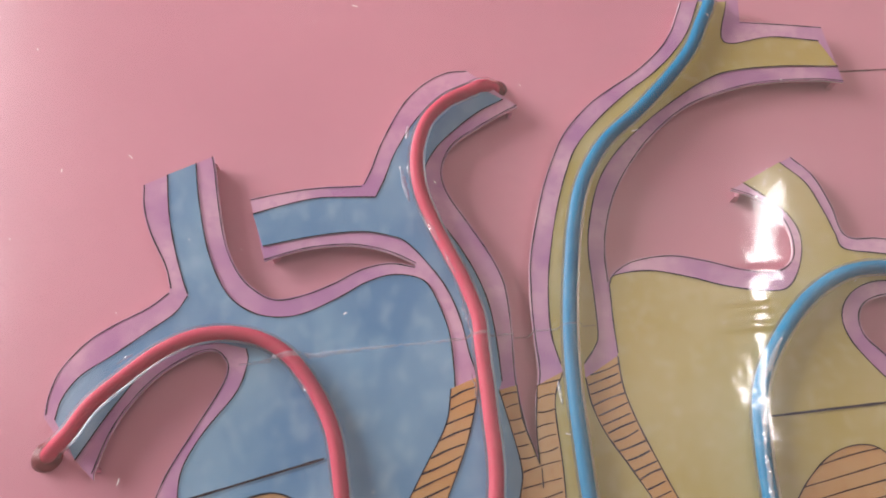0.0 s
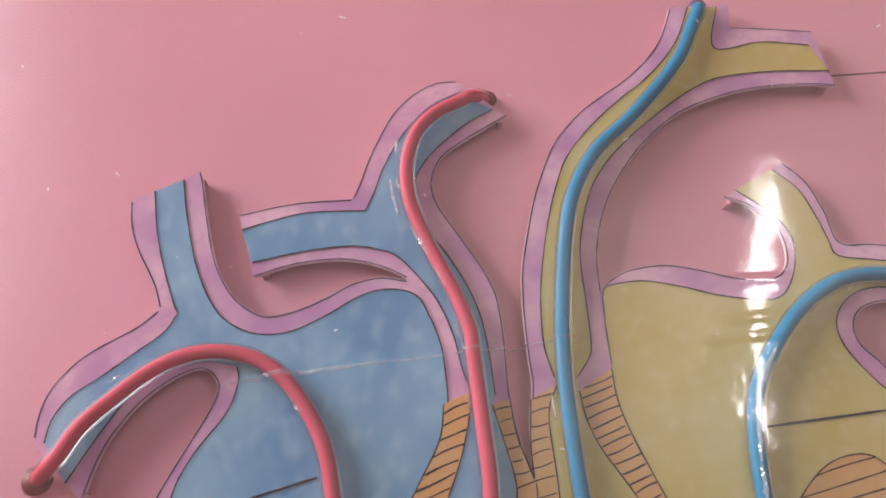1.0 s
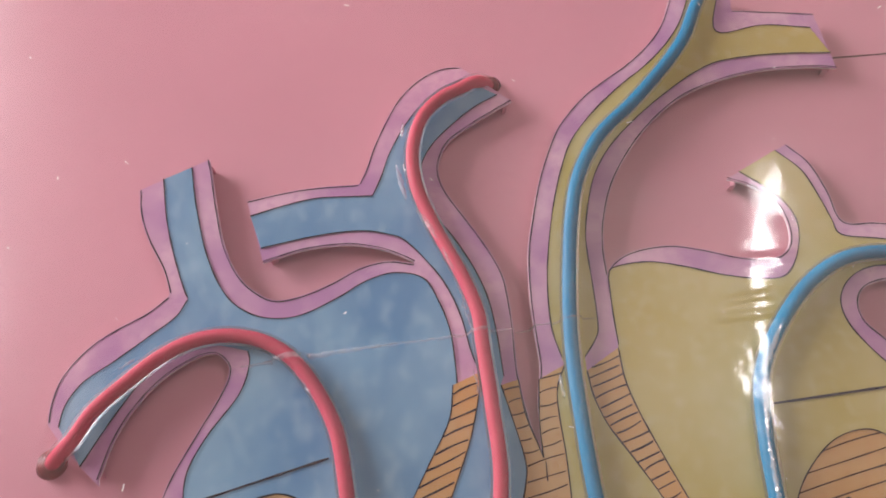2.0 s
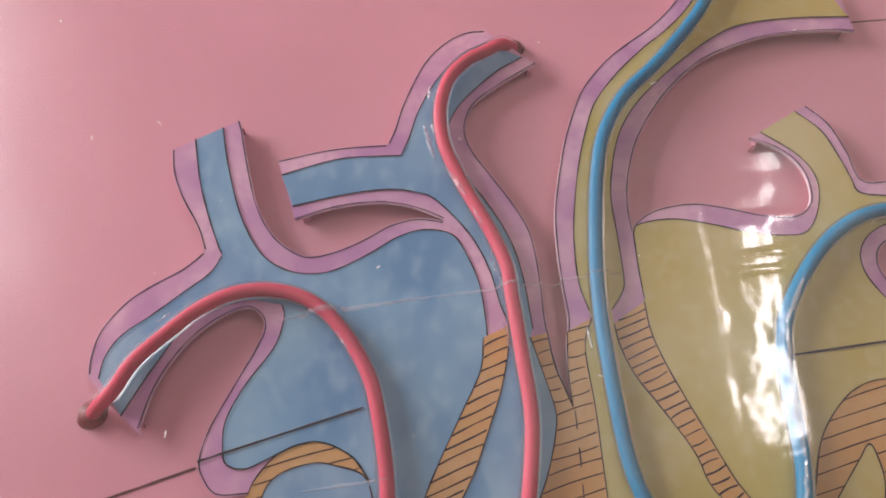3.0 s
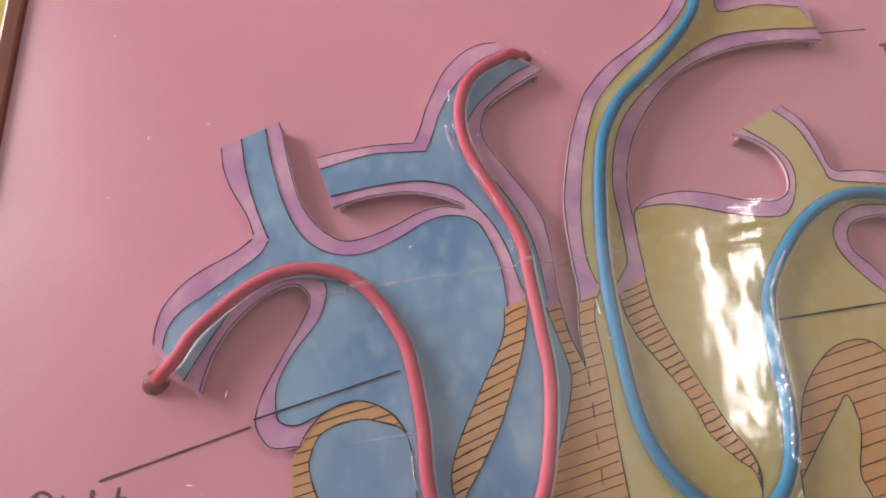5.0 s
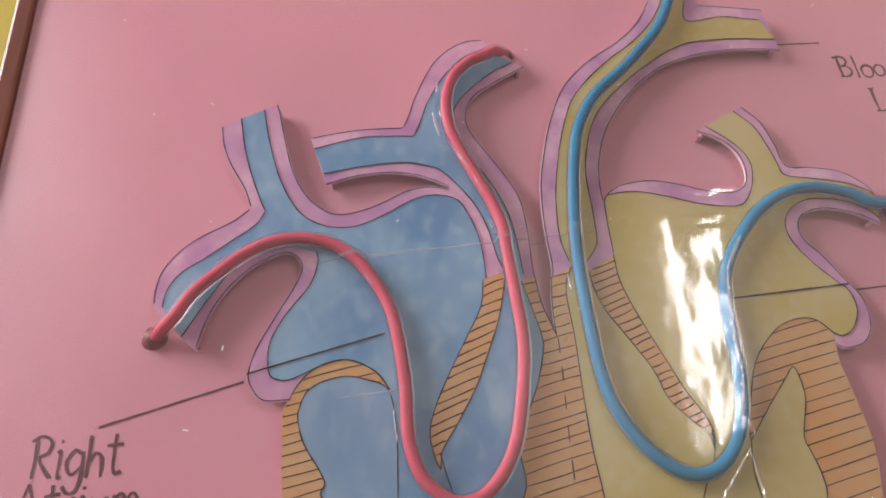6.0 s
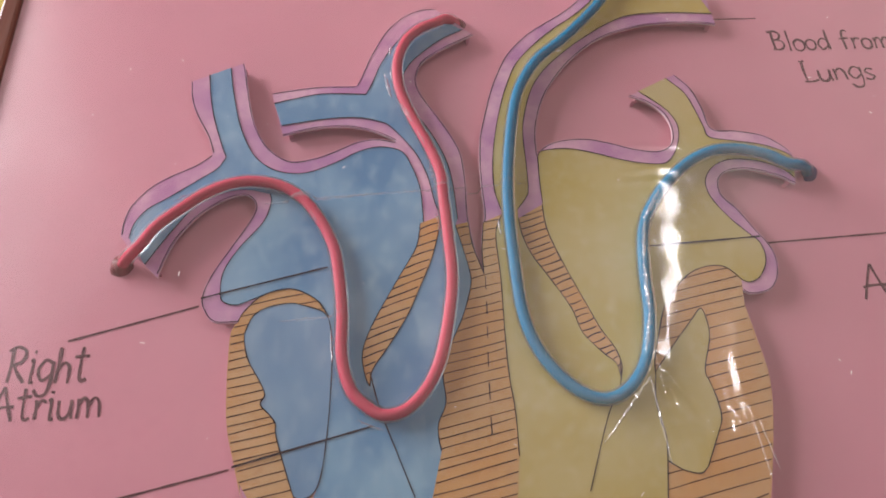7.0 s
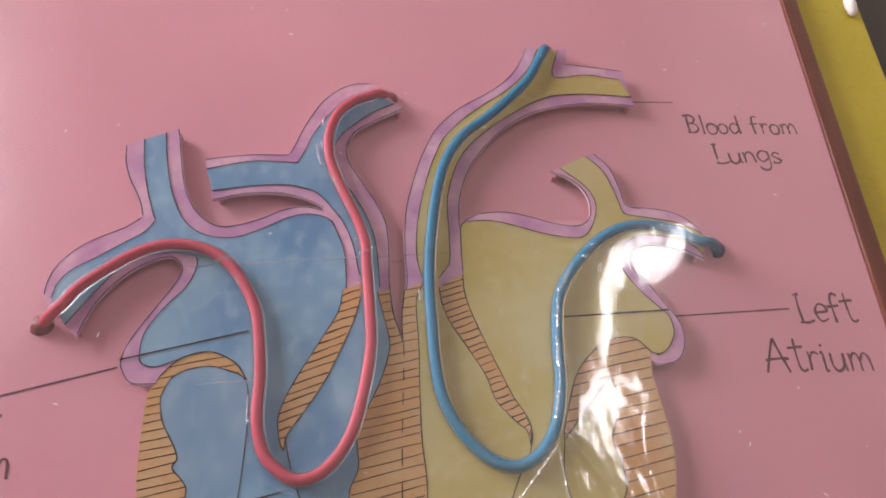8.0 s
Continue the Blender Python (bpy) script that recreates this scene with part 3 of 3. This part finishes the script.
glyph("R", 0.66, [(0.1, 0), (0.12, 0.5), (0.1, 1)], [(-0.04, 0.9), (0.22, 1.03), (0.5, 0.9), (0.44, 0.62), (0.12, 0.48)], [(0.2, 0.5), (0.36, 0.26), (0.6, 0)])
glyph("A", 0.78, [(0, 0), (0.17, 0.5), (0.36, 1)], [(0.36, 1), (0.5, 0.5), (0.66, 0)], [(0.02, 0.34), (0.34, 0.4), (0.7, 0.4)])
glyph("B", 0.64, [(0.12, 0), (0.1, 0.5), (0.12, 1)], [(-0.06, 0.96), (0.28, 1), (0.46, 0.8), (0.34, 0.58), (0.12, 0.54)], [(0.12, 0.54), (0.44, 0.48), (0.54, 0.24), (0.36, 0.03), (0, 0.03)])
glyph("L", 0.52, [(0, 0.98), (0.2, 1)], [(0.1, 1), (0.08, 0.5), (0.1, 0.02)], [(0, 0.02), (0.26, 0), (0.5, 0.07)])
glyph("i", 0.27, [(0.02, 0.54), (0.1, 0.56), (0.1, 0.02), (0.2, 0)], [(0.1, 0.76), (0.11, 0.8), (0.12, 0.84)])
glyph("g", 0.54, [(0.42, 0.5), (0.2, 0.58), (0.03, 0.3), (0.18, 0.03), (0.42, 0.2)], [(0.43, 0.56), (0.44, 0), (0.36, -0.33), (0.15, -0.38), (0, -0.22)])
glyph("h", 0.53, [(0.05, 1), (0.07, 0.5), (0.05, 0)], [(0.05, 0.3), (0.22, 0.56), (0.4, 0.45), (0.43, 0)])
glyph("t", 0.47, [(0.2, 0.95), (0.19, 0.5), (0.21, 0.12), (0.3, 0), (0.43, 0.06)], [(-0.02, 0.66), (0.2, 0.69), (0.42, 0.7)])
glyph("r", 0.43, [(0.08, 0.56), (0.1, 0.3), (0.08, 0)], [(0.08, 0.3), (0.22, 0.53), (0.39, 0.48)])
glyph("u", 0.56, [(0.05, 0.55), (0.06, 0.15), (0.2, 0), (0.38, 0.15), (0.43, 0.55)], [(0.43, 0.55), (0.43, 0.3), (0.46, 0)])
glyph("m", 0.8, [(0.05, 0.55), (0.07, 0.3), (0.05, 0)], [(0.05, 0.33), (0.2, 0.55), (0.33, 0.42), (0.35, 0)], [(0.35, 0.33), (0.5, 0.55), (0.64, 0.42), (0.68, 0)])
glyph("n", 0.53, [(0.05, 0.55), (0.07, 0.3), (0.05, 0)], [(0.05, 0.33), (0.22, 0.55), (0.38, 0.42), (0.43, 0)])
glyph("l", 0.24, [(0.08, 1), (0.09, 0.5), (0.08, 0)])
glyph("o", 0.51, [(0.22, 0.56), (0.04, 0.4), (0.06, 0.1), (0.22, 0), (0.4, 0.12), (0.42, 0.42), (0.22, 0.56)])
glyph("d", 0.55, [(0.42, 0.46), (0.2, 0.56), (0.03, 0.3), (0.16, 0.02), (0.42, 0.2)], [(0.43, 1), (0.42, 0.5), (0.44, 0)])
glyph("f", 0.43, [(0.42, 0.93), (0.26, 1), (0.15, 0.75), (0.16, 0)], [(-0.02, 0.55), (0.18, 0.57), (0.38, 0.58)])
glyph("s", 0.42, [(0.36, 0.5), (0.18, 0.57), (0.06, 0.42), (0.2, 0.28), (0.35, 0.14), (0.2, 0), (0.02, 0.06)])
glyph("e", 0.48, [(0.06, 0.3), (0.4, 0.34), (0.34, 0.53), (0.17, 0.55), (0.04, 0.3), (0.16, 0.02), (0.4, 0.1)])
glyph(" ", 0.42)


def lettering(word, x, y, width, height, turn, pen=1.15):
    """A word in pen strokes: lower left corner of its letters, width and height of its box, in mm."""
    rng = random.Random(len(word) * 7 + int(x))
    runs, at = [], 0.0
    for letter in word:
        advance, strokes = GLYPHS[letter]
        rise, grow = rng.uniform(-0.05, 0.05), rng.uniform(0.94, 1.06)
        runs += [[Vector((at + p[0] * grow, rise + p[1] * grow)) for p in line] for line in strokes]
        at += advance
    xs, ys = [p.x for r in runs for p in r], [p.y for r in runs for p in r]
    sx, sy = width / (max(xs) - min(xs)), height / (max(ys) - min(ys))
    bm = bmesh.new()
    for k, r in enumerate(runs):
        pts = smooth_run([((p.x - min(xs)) * sx, (p.y - min(ys)) * sy) for p in r], 7)
        if len(pts) == 2:
            pts = [pts[0].lerp(pts[1], f / 6) for f in range(7)]
        ribbon(bm, pts, pen, 0.12 + 0.002 * k, k * 3.7 + x)
    ob = part("lettering", bm, PENCIL)
    ob.matrix_world = pose(x * MM, y * MM, 0, 0, 0, turn)
    return tagged(ob, "hand-lettered word in dark pen on pink paper", "lettering", "labels")


lettering("Right", -3.2, -26.1, 26.0, 16.5, -1)
lettering("Atrium", -4.9, -35.0, 34.0, 11.5, 3)
lettering("Blood from", 282.2, 119.7, 54.0, 11.0, 4)
lettering("Lungs", 293.4, 100.5, 31.5, 14.5, 5)
lettering("Left", 312.8, 28.4, 25.5, 13.0, 3)
lettering("Atrium", 293.9, 7.6, 44.0, 14.0, 1.5)


# ---- the two tubes ----
def tube_path(run, first, last):
    """The tube lies on the heart and dips into a hole of the board at either end."""
    pts = smooth_run([first, *run[1:-1], last], 8)
    s = [0.0]
    for a, b in zip(pts, pts[1:]):
        s.append(s[-1] + (b - a).length)
    path = []
    for q, d in zip(pts, s):
        e = min(d, s[-1] - d) / 9.0
        e = min(1.0, e)
        z = -2.5 + (7.4 + 2.5) * math.sin(e * math.pi / 2) ** 0.8
        path.append(Vector((q.x * MM, q.y * MM, z * MM + 0.0002 * noise.noise((q.x * 0.05, q.y * 0.05, 0)))))
    return path


def fluid_tube(name, run, first, last, colour, end, label, sizes):
    ob = thing(name, label, "tube", (run[0][0] * MM, run[0][1] * MM, 0.0))
    path = tube_path(run, first, last)
    part("fluid", pipe(bmesh.new(), path, 0.0019), colour, ob, smooth=True)
    wall = part("clear_wall", pipe(bmesh.new(), path, 0.0026, cap=False), TUBE_WALL, ob, "clear plastic wall", True)
    wall.visible_shadow = False
    for ends, size in zip((path, path[::-1]), sizes):
        ends = [q for q in ends[:12] if q.z < 0.0022][:5]
        part("dark_end", pipe(bmesh.new(), ends, size), end, ob, "dark tube end in a hole", True)
    return path


red_path = fluid_tube("red_tube", TUBE_RED, HOLES["red_low"], HOLES["red_top"], RED, HOLE, "clear plastic tube filled with red fluid, over the heart", (0.0036, 0.0031))
blue_path = fluid_tube("blue_tube", TUBE_BLUE, HOLES["blue_top"], HOLES["blue_right"], CYAN, BLUE_COLLAR, "clear plastic tube filled with blue fluid, over the heart", (0.0032, 0.0038))

# ---- clear film stretched over board, heart and tubes ----
STEP = 0.7
gx, gy = np.arange(X0 + 0.5, X1 - 0.4, STEP), np.arange(Y0 + 0.5, Y1 - 0.4, STEP)
px, py = np.meshgrid(gx, gy)
inside = np.zeros(px.shape, bool)
for i in range(len(outline)):
    a, b = outline[i], outline[(i + 1) % len(outline)]
    if a.y != b.y:
        inside ^= ((a.y > py) != (b.y > py)) & (px < (b.x - a.x) * (py - a.y) / (b.y - a.y) + a.x)
wide = inside.copy()
for di, dj in ((0, 1), (0, -1), (1, 0), (-1, 0)):
    wide |= np.roll(inside, (di, dj), (0, 1))
under = np.where(wide, 5.4, 0.5)
for path in (red_path, blue_path):
    for a, b in zip(path, path[1:]):
        for f in (0.0, 0.25, 0.5, 0.75):
            q = a.lerp(b, f) / MM
            i0, j0 = int((q.y - gy[0]) / STEP), int((q.x - gx[0]) / STEP)
            i1, i2, j1, j2 = max(i0 - 6, 0), i0 + 7, max(j0 - 6, 0), j0 + 7
            d2 = (px[i1:i2, j1:j2] - q.x) ** 2 + (py[i1:i2, j1:j2] - q.y) ** 2
            dome = np.where(d2 < 3.0 ** 2, q.z + np.sqrt(np.maximum(3.0 ** 2 - d2, 0)), 0)
            under[i1:i2, j1:j2] = np.maximum(under[i1:i2, j1:j2], dome)



def relaxed(h):
    e = np.pad(h, 1, mode="edge")
    return (e[:-2, 1:-1] + e[2:, 1:-1] + e[1:-1, :-2] + e[1:-1, 2:]) / 4


# the film is drawn taut over the tubes and the card down to the rim of the board: nowhere hollow, but for its wrinkles
drape = under.copy()
for sweep in range(5):
    for reach in (96, 48, 24, 12, 6, 3, 2, 1):
        for di, dj in ((0, 1), (1, 0), (1, 1), (1, -1), (1, 2), (2, 1), (2, -1), (1, -2)):
            i, j = di * reach, abs(dj) * reach
            if 2 * i >= drape.shape[0] or 2 * j >= drape.shape[1]:
                continue
            a = drape[:drape.shape[0] - 2 * i, :drape.shape[1] - 2 * j]
            b = drape[2 * i:, 2 * j:]
            if dj < 0:
                a, b = drape[:drape.shape[0] - 2 * i, 2 * j:], drape[2 * i:, :drape.shape[1] - 2 * j]
            mid = drape[i:drape.shape[0] - i, j:drape.shape[1] - j]
            np.maximum(mid, (a + b) / 2, out=mid)
for k in range(30):
    drape = relaxed(drape)
drape += 0.25


def ridge(a, b, height, width):
    """A crease of the film from a to b (mm)."""
    ax, ay, bx, by = *a, *b
    L2 = (bx - ax) ** 2 + (by - ay) ** 2
    t = np.clip(((px - ax) * (bx - ax) + (py - ay) * (by - ay)) / L2, 0, 1)
    d2 = (px - ax - t * (bx - ax)) ** 2 + (py - ay - t * (by - ay)) ** 2
    return height * np.exp(-d2 / (2 * width ** 2)) * np.sin(np.pi * np.clip(t * 0.9 + 0.05, 0, 1)) ** 0.5


jag = np.array([noise.noise((x * 0.45, 0.0, 11.0)) + 0.6 * noise.noise((x * 1.3, 0.0, 5.0)) for x in gx])
drape += ridge((72.0, 42.5), (174.0, 53.5), 0.45, 0.6) * (0.6 + 0.8 * jag)[None, :]
for crease in CREASES:
    drape += ridge(*crease)
for a, b in (((213.0, -27.0), (219.0, -56.0)), ((219.0, -30.0), (226.0, -48.0)), ((236.0, -15.0), (236.5, -34.0)), ((232.0, -40.0), (236.0, -54.0)), ((224.0, -33.0), (226.0, -58.0)), ((230.0, -32.0), (240.0, -46.0))):
    drape += ridge(a, b, 0.09, 1.4)
wave = np.zeros(px.shape)
for i in range(px.shape[0]):
    for j in range(px.shape[1]):
        x, y = px[i, j], py[i, j]
        wave[i, j] = 0.1 * noise.noise((x * 0.05, y * 0.035, 3.0)) + 0.02 * noise.noise((x * 0.2, y * 0.14, 7.0))
        if 190 < x < 216 and -34 < y < 66:       # fine crumpling along the far limb of the blue tube
            f = min(1, (x - 190) / 8, (216 - x) / 4, (y + 34) / 8, (66 - y) / 8)
            wave[i, j] += f * (0.03 * noise.noise((x * 0.17, y * 0.12, 9.0)) + 0.018 * noise.noise((x * 0.7, y * 0.6, 4.0)))
        if x > 210 and y < 12:                   # loose folds over the right muscle
            f = min(1, (x - 210) / 8, max(0.25, (-12 - y) / 20)) * min(1, max(0, (262 - x) / 12)) * min(1, max(0, (y + 150) / 40))
            wave[i, j] += f * (0.12 * noise.noise((x * 0.09 + y * 0.03, y * 0.035, 2.0)) + 0.045 * noise.noise((x * 0.3 + y * 0.08, y * 0.09, 6.0)))
# broad forms: level up to the far limb of the blue tube, falling away behind it, rising a little before the limb, and slack below
tent = np.where(px < 210.5, 1.0, 0.5 + 0.5 * np.cos(np.pi * np.clip((px - 210.5) / 43, 0, 1)))
fade = np.clip((78 - py) / 25, 0, 1) * np.clip((py + 165) / 60, 0, 1)
low = np.clip((10 - py) / 15, 0, 1) * np.clip((py + 90) / 30, 0, 1)
lean = 0.027 * np.clip(px - 195, 0, 80) * np.clip((py - 35) / 30, 0, 1) * np.clip((345 - px) / 60, 0, 1)     # drawn up towards the far edge of the heart
ramp = 0.0115 * (np.clip(px, 195, 212) - 195) * np.clip((py + 32) / 12, 0, 1) * np.clip((66 - py) / 20, 0, 1)
belly = 0.0016 * np.clip(px - 226, -12, 12) ** 2 * low     # slack between the loop and the right edge
drape += wave + 0.1 + 0.75 * tent * fade * (1 - low) + 0.75 * fade * low + lean + ramp + belly
rows_n, cols_n = px.shape
co = np.stack([px.ravel() * MM, py.ravel() * MM, drape.ravel() * MM], 1)
idx = np.arange(rows_n * cols_n).reshape(rows_n, cols_n)
quads = np.stack([idx[:-1, :-1].ravel(), idx[:-1, 1:].ravel(), idx[1:, 1:].ravel(), idx[1:, :-1].ravel()], 1)
me = bpy.data.meshes.new("clear_film")
me.from_pydata(co.tolist(), [], quads.tolist())
for f in me.polygons:
    f.use_smooth = True
me.materials.append(FILM)
film_thing = thing("clear_film", "clear glossy plastic film stretched over heart, tubes and board", "plastic film", (0.16, 0.04, 0.0))
sheet = new("sheet", me)
sheet.parent = film_thing
sheet.location = -film_thing.location
sheet.visible_shadow = False


def film_height(x, y, sheet_z=drape):
    i, j = int(round((y - gy[0]) / STEP)), int(round((x - gx[0]) / STEP))
    return sheet_z[min(max(i, 0), rows_n - 1), min(max(j, 0), cols_n - 1)]


def fold(a, b, width, wander, seed, clings=False):
    """A crumpled crease of the film: a narrow faceted ridge along a line that wanders a little, whitened for its glint.
    """
    rng = random.Random(seed)
    bm = bmesh.new()
    a, b = Vector(a), Vector(b)
    n = int((b - a).length / 0.7) + 2
    d = (b - a).normalized()
    s = Vector((-d.y, d.x))
    rows = []
    for k in range(n):
        f = k / (n - 1)
        c = a.lerp(b, f) + s * wander * (noise.noise((k * 0.35, seed, 0)) + 0.5 * noise.noise((k * 1.1, seed, 4)))
        w = width * (0.25 + 0.75 * math.sin(math.pi * f) ** 0.6) * rng.uniform(0.6, 1.2)
        z = film_height(c.x, c.y, under if clings else drape) + 0.3 * clings
        rows.append([bm.verts.new(((c.x + s.x * o * w) * MM, (c.y + s.y * o * w) * MM, (z + h) * MM))
                     for o, h in ((-0.5, 0.02), (rng.uniform(-0.2, 0.2), 0.15 + rng.uniform(0.0, 0.35) * width), (0.5, 0.02))])
    for p, q in zip(rows, rows[1:]):
        for k in (0, 1):
            bm.faces.new((p[k], p[k + 1], q[k + 1], q[k]))
    ob = part("crease", bm, FOLD, film_thing, "crumpled crease of film, whitened for its glint")
    ob.visible_shadow = False


fold((76.3, 41.1), (117.7, 46.1), 1.5, 0.3, 3, True)
fold((100.0, 44.1), (171.1, 51.0), 0.8, 0.4, 5, True)
fold((84.0, -3.0), (106.0, -1.0), 0.9, 0.3, 8, True)
# short whitened strips put in for the glints where the film is pinched beside the red tube
for k, (a, b, width) in enumerate((((118.2, 99.5), (120.8, 88.0), 1.7), ((120.6, 98.0), (121.2, 94.0), 1.0), ((123.6, 84.0), (129.2, 74.0), 1.6), ((120.4, 113.5), (120.2, 108.5), 1.2),
                                  ((130.6, 71.0), (133.4, 64.5), 1.0), ((134.6, 60.0), (137.6, 47.0), 0.9), ((137.4, 38.0), (138.6, 30.0), 0.8), ((93.0, 36.5), (96.0, 31.5), 0.9),
                                  ((111.0, -36.0), (120.0, -39.5), 1.0), ((101.6, -6.0), (102.6, -17.0), 0.9), ((44.5, 41.5), (48.5, 44.5), 0.8), ((160.0, 36.0), (160.6, 29.5), 1.1))):
    fold(a, b, width, 0.35, 40 + k, True)
# long folds running down from the foot of the blue loop
fold((206.2, -23.5), (188.5, -45.0), 0.9, 0.4, 60)
fold((206.0, -24.0), (209.5, -51.0), 1.0, 0.4, 61)
fold((238.0, -37.0), (241.0, -55.0), 0.6, 0.4, 62)
fold((240.0, -37.0), (244.5, -53.0), 0.6, 0.4, 63)
# whitened strips stand in for broken glare along the blue tube's far limb
limb = [Vector(q) for q in TUBE_BLUE[19:24]]
for k, (a, b) in enumerate(zip(limb, limb[1:])):
    fold(a + Vector((-1.3, 0.3)), b + Vector((-1.3, -0.3)), 1.3, 0.9, 21 + k)

# specks of dust and lint caught on the film
rng = random.Random(4)
bm = bmesh.new()
for k in range(60):
    x, y = rng.uniform(-20, 345), rng.uniform(-70, 200)
    z, size, turn = film_height(x, y) + 0.25, rng.uniform(0.12, 0.35), rng.uniform(0, 3.14)
    u, v = Vector((math.cos(turn), math.sin(turn))) * size * rng.uniform(1, 3.5), Vector((-math.sin(turn), math.cos(turn))) * size * 0.6
    quad = [bm.verts.new(((x + a * u.x + b * v.x) * MM, (y + a * u.y + b * v.y) * MM, (z + rng.uniform(-0.1, 0.15)) * MM)) for a, b in ((-1, -1), (1, -0.6), (0.8, 1), (-0.9, 0.7))]
    bm.faces.new(quad)
tagged(part("dust", bm, FOAM), "tiny white specks of dust and lint on clear film", "dust", kind="stuff")

# a twisted white scrap of tape at the outer edge of the board
bm = bmesh.new()
bmesh.ops.create_icosphere(bm, subdivisions=2, radius=0.004)
for q in bm.verts:
    q.co *= 1 + 0.45 * noise.noise(q.co * 160)
    q.co = Vector((q.co.x * 0.8 + 0.390, q.co.y * 2.0 + 0.2135, max(q.co.z, -0.0035) * 0.8 - 0.0015))
tagged(part("tape_scrap", bm, FOAM, smooth=True), "crumpled white scrap of tape at the board edge", "tape scrap")
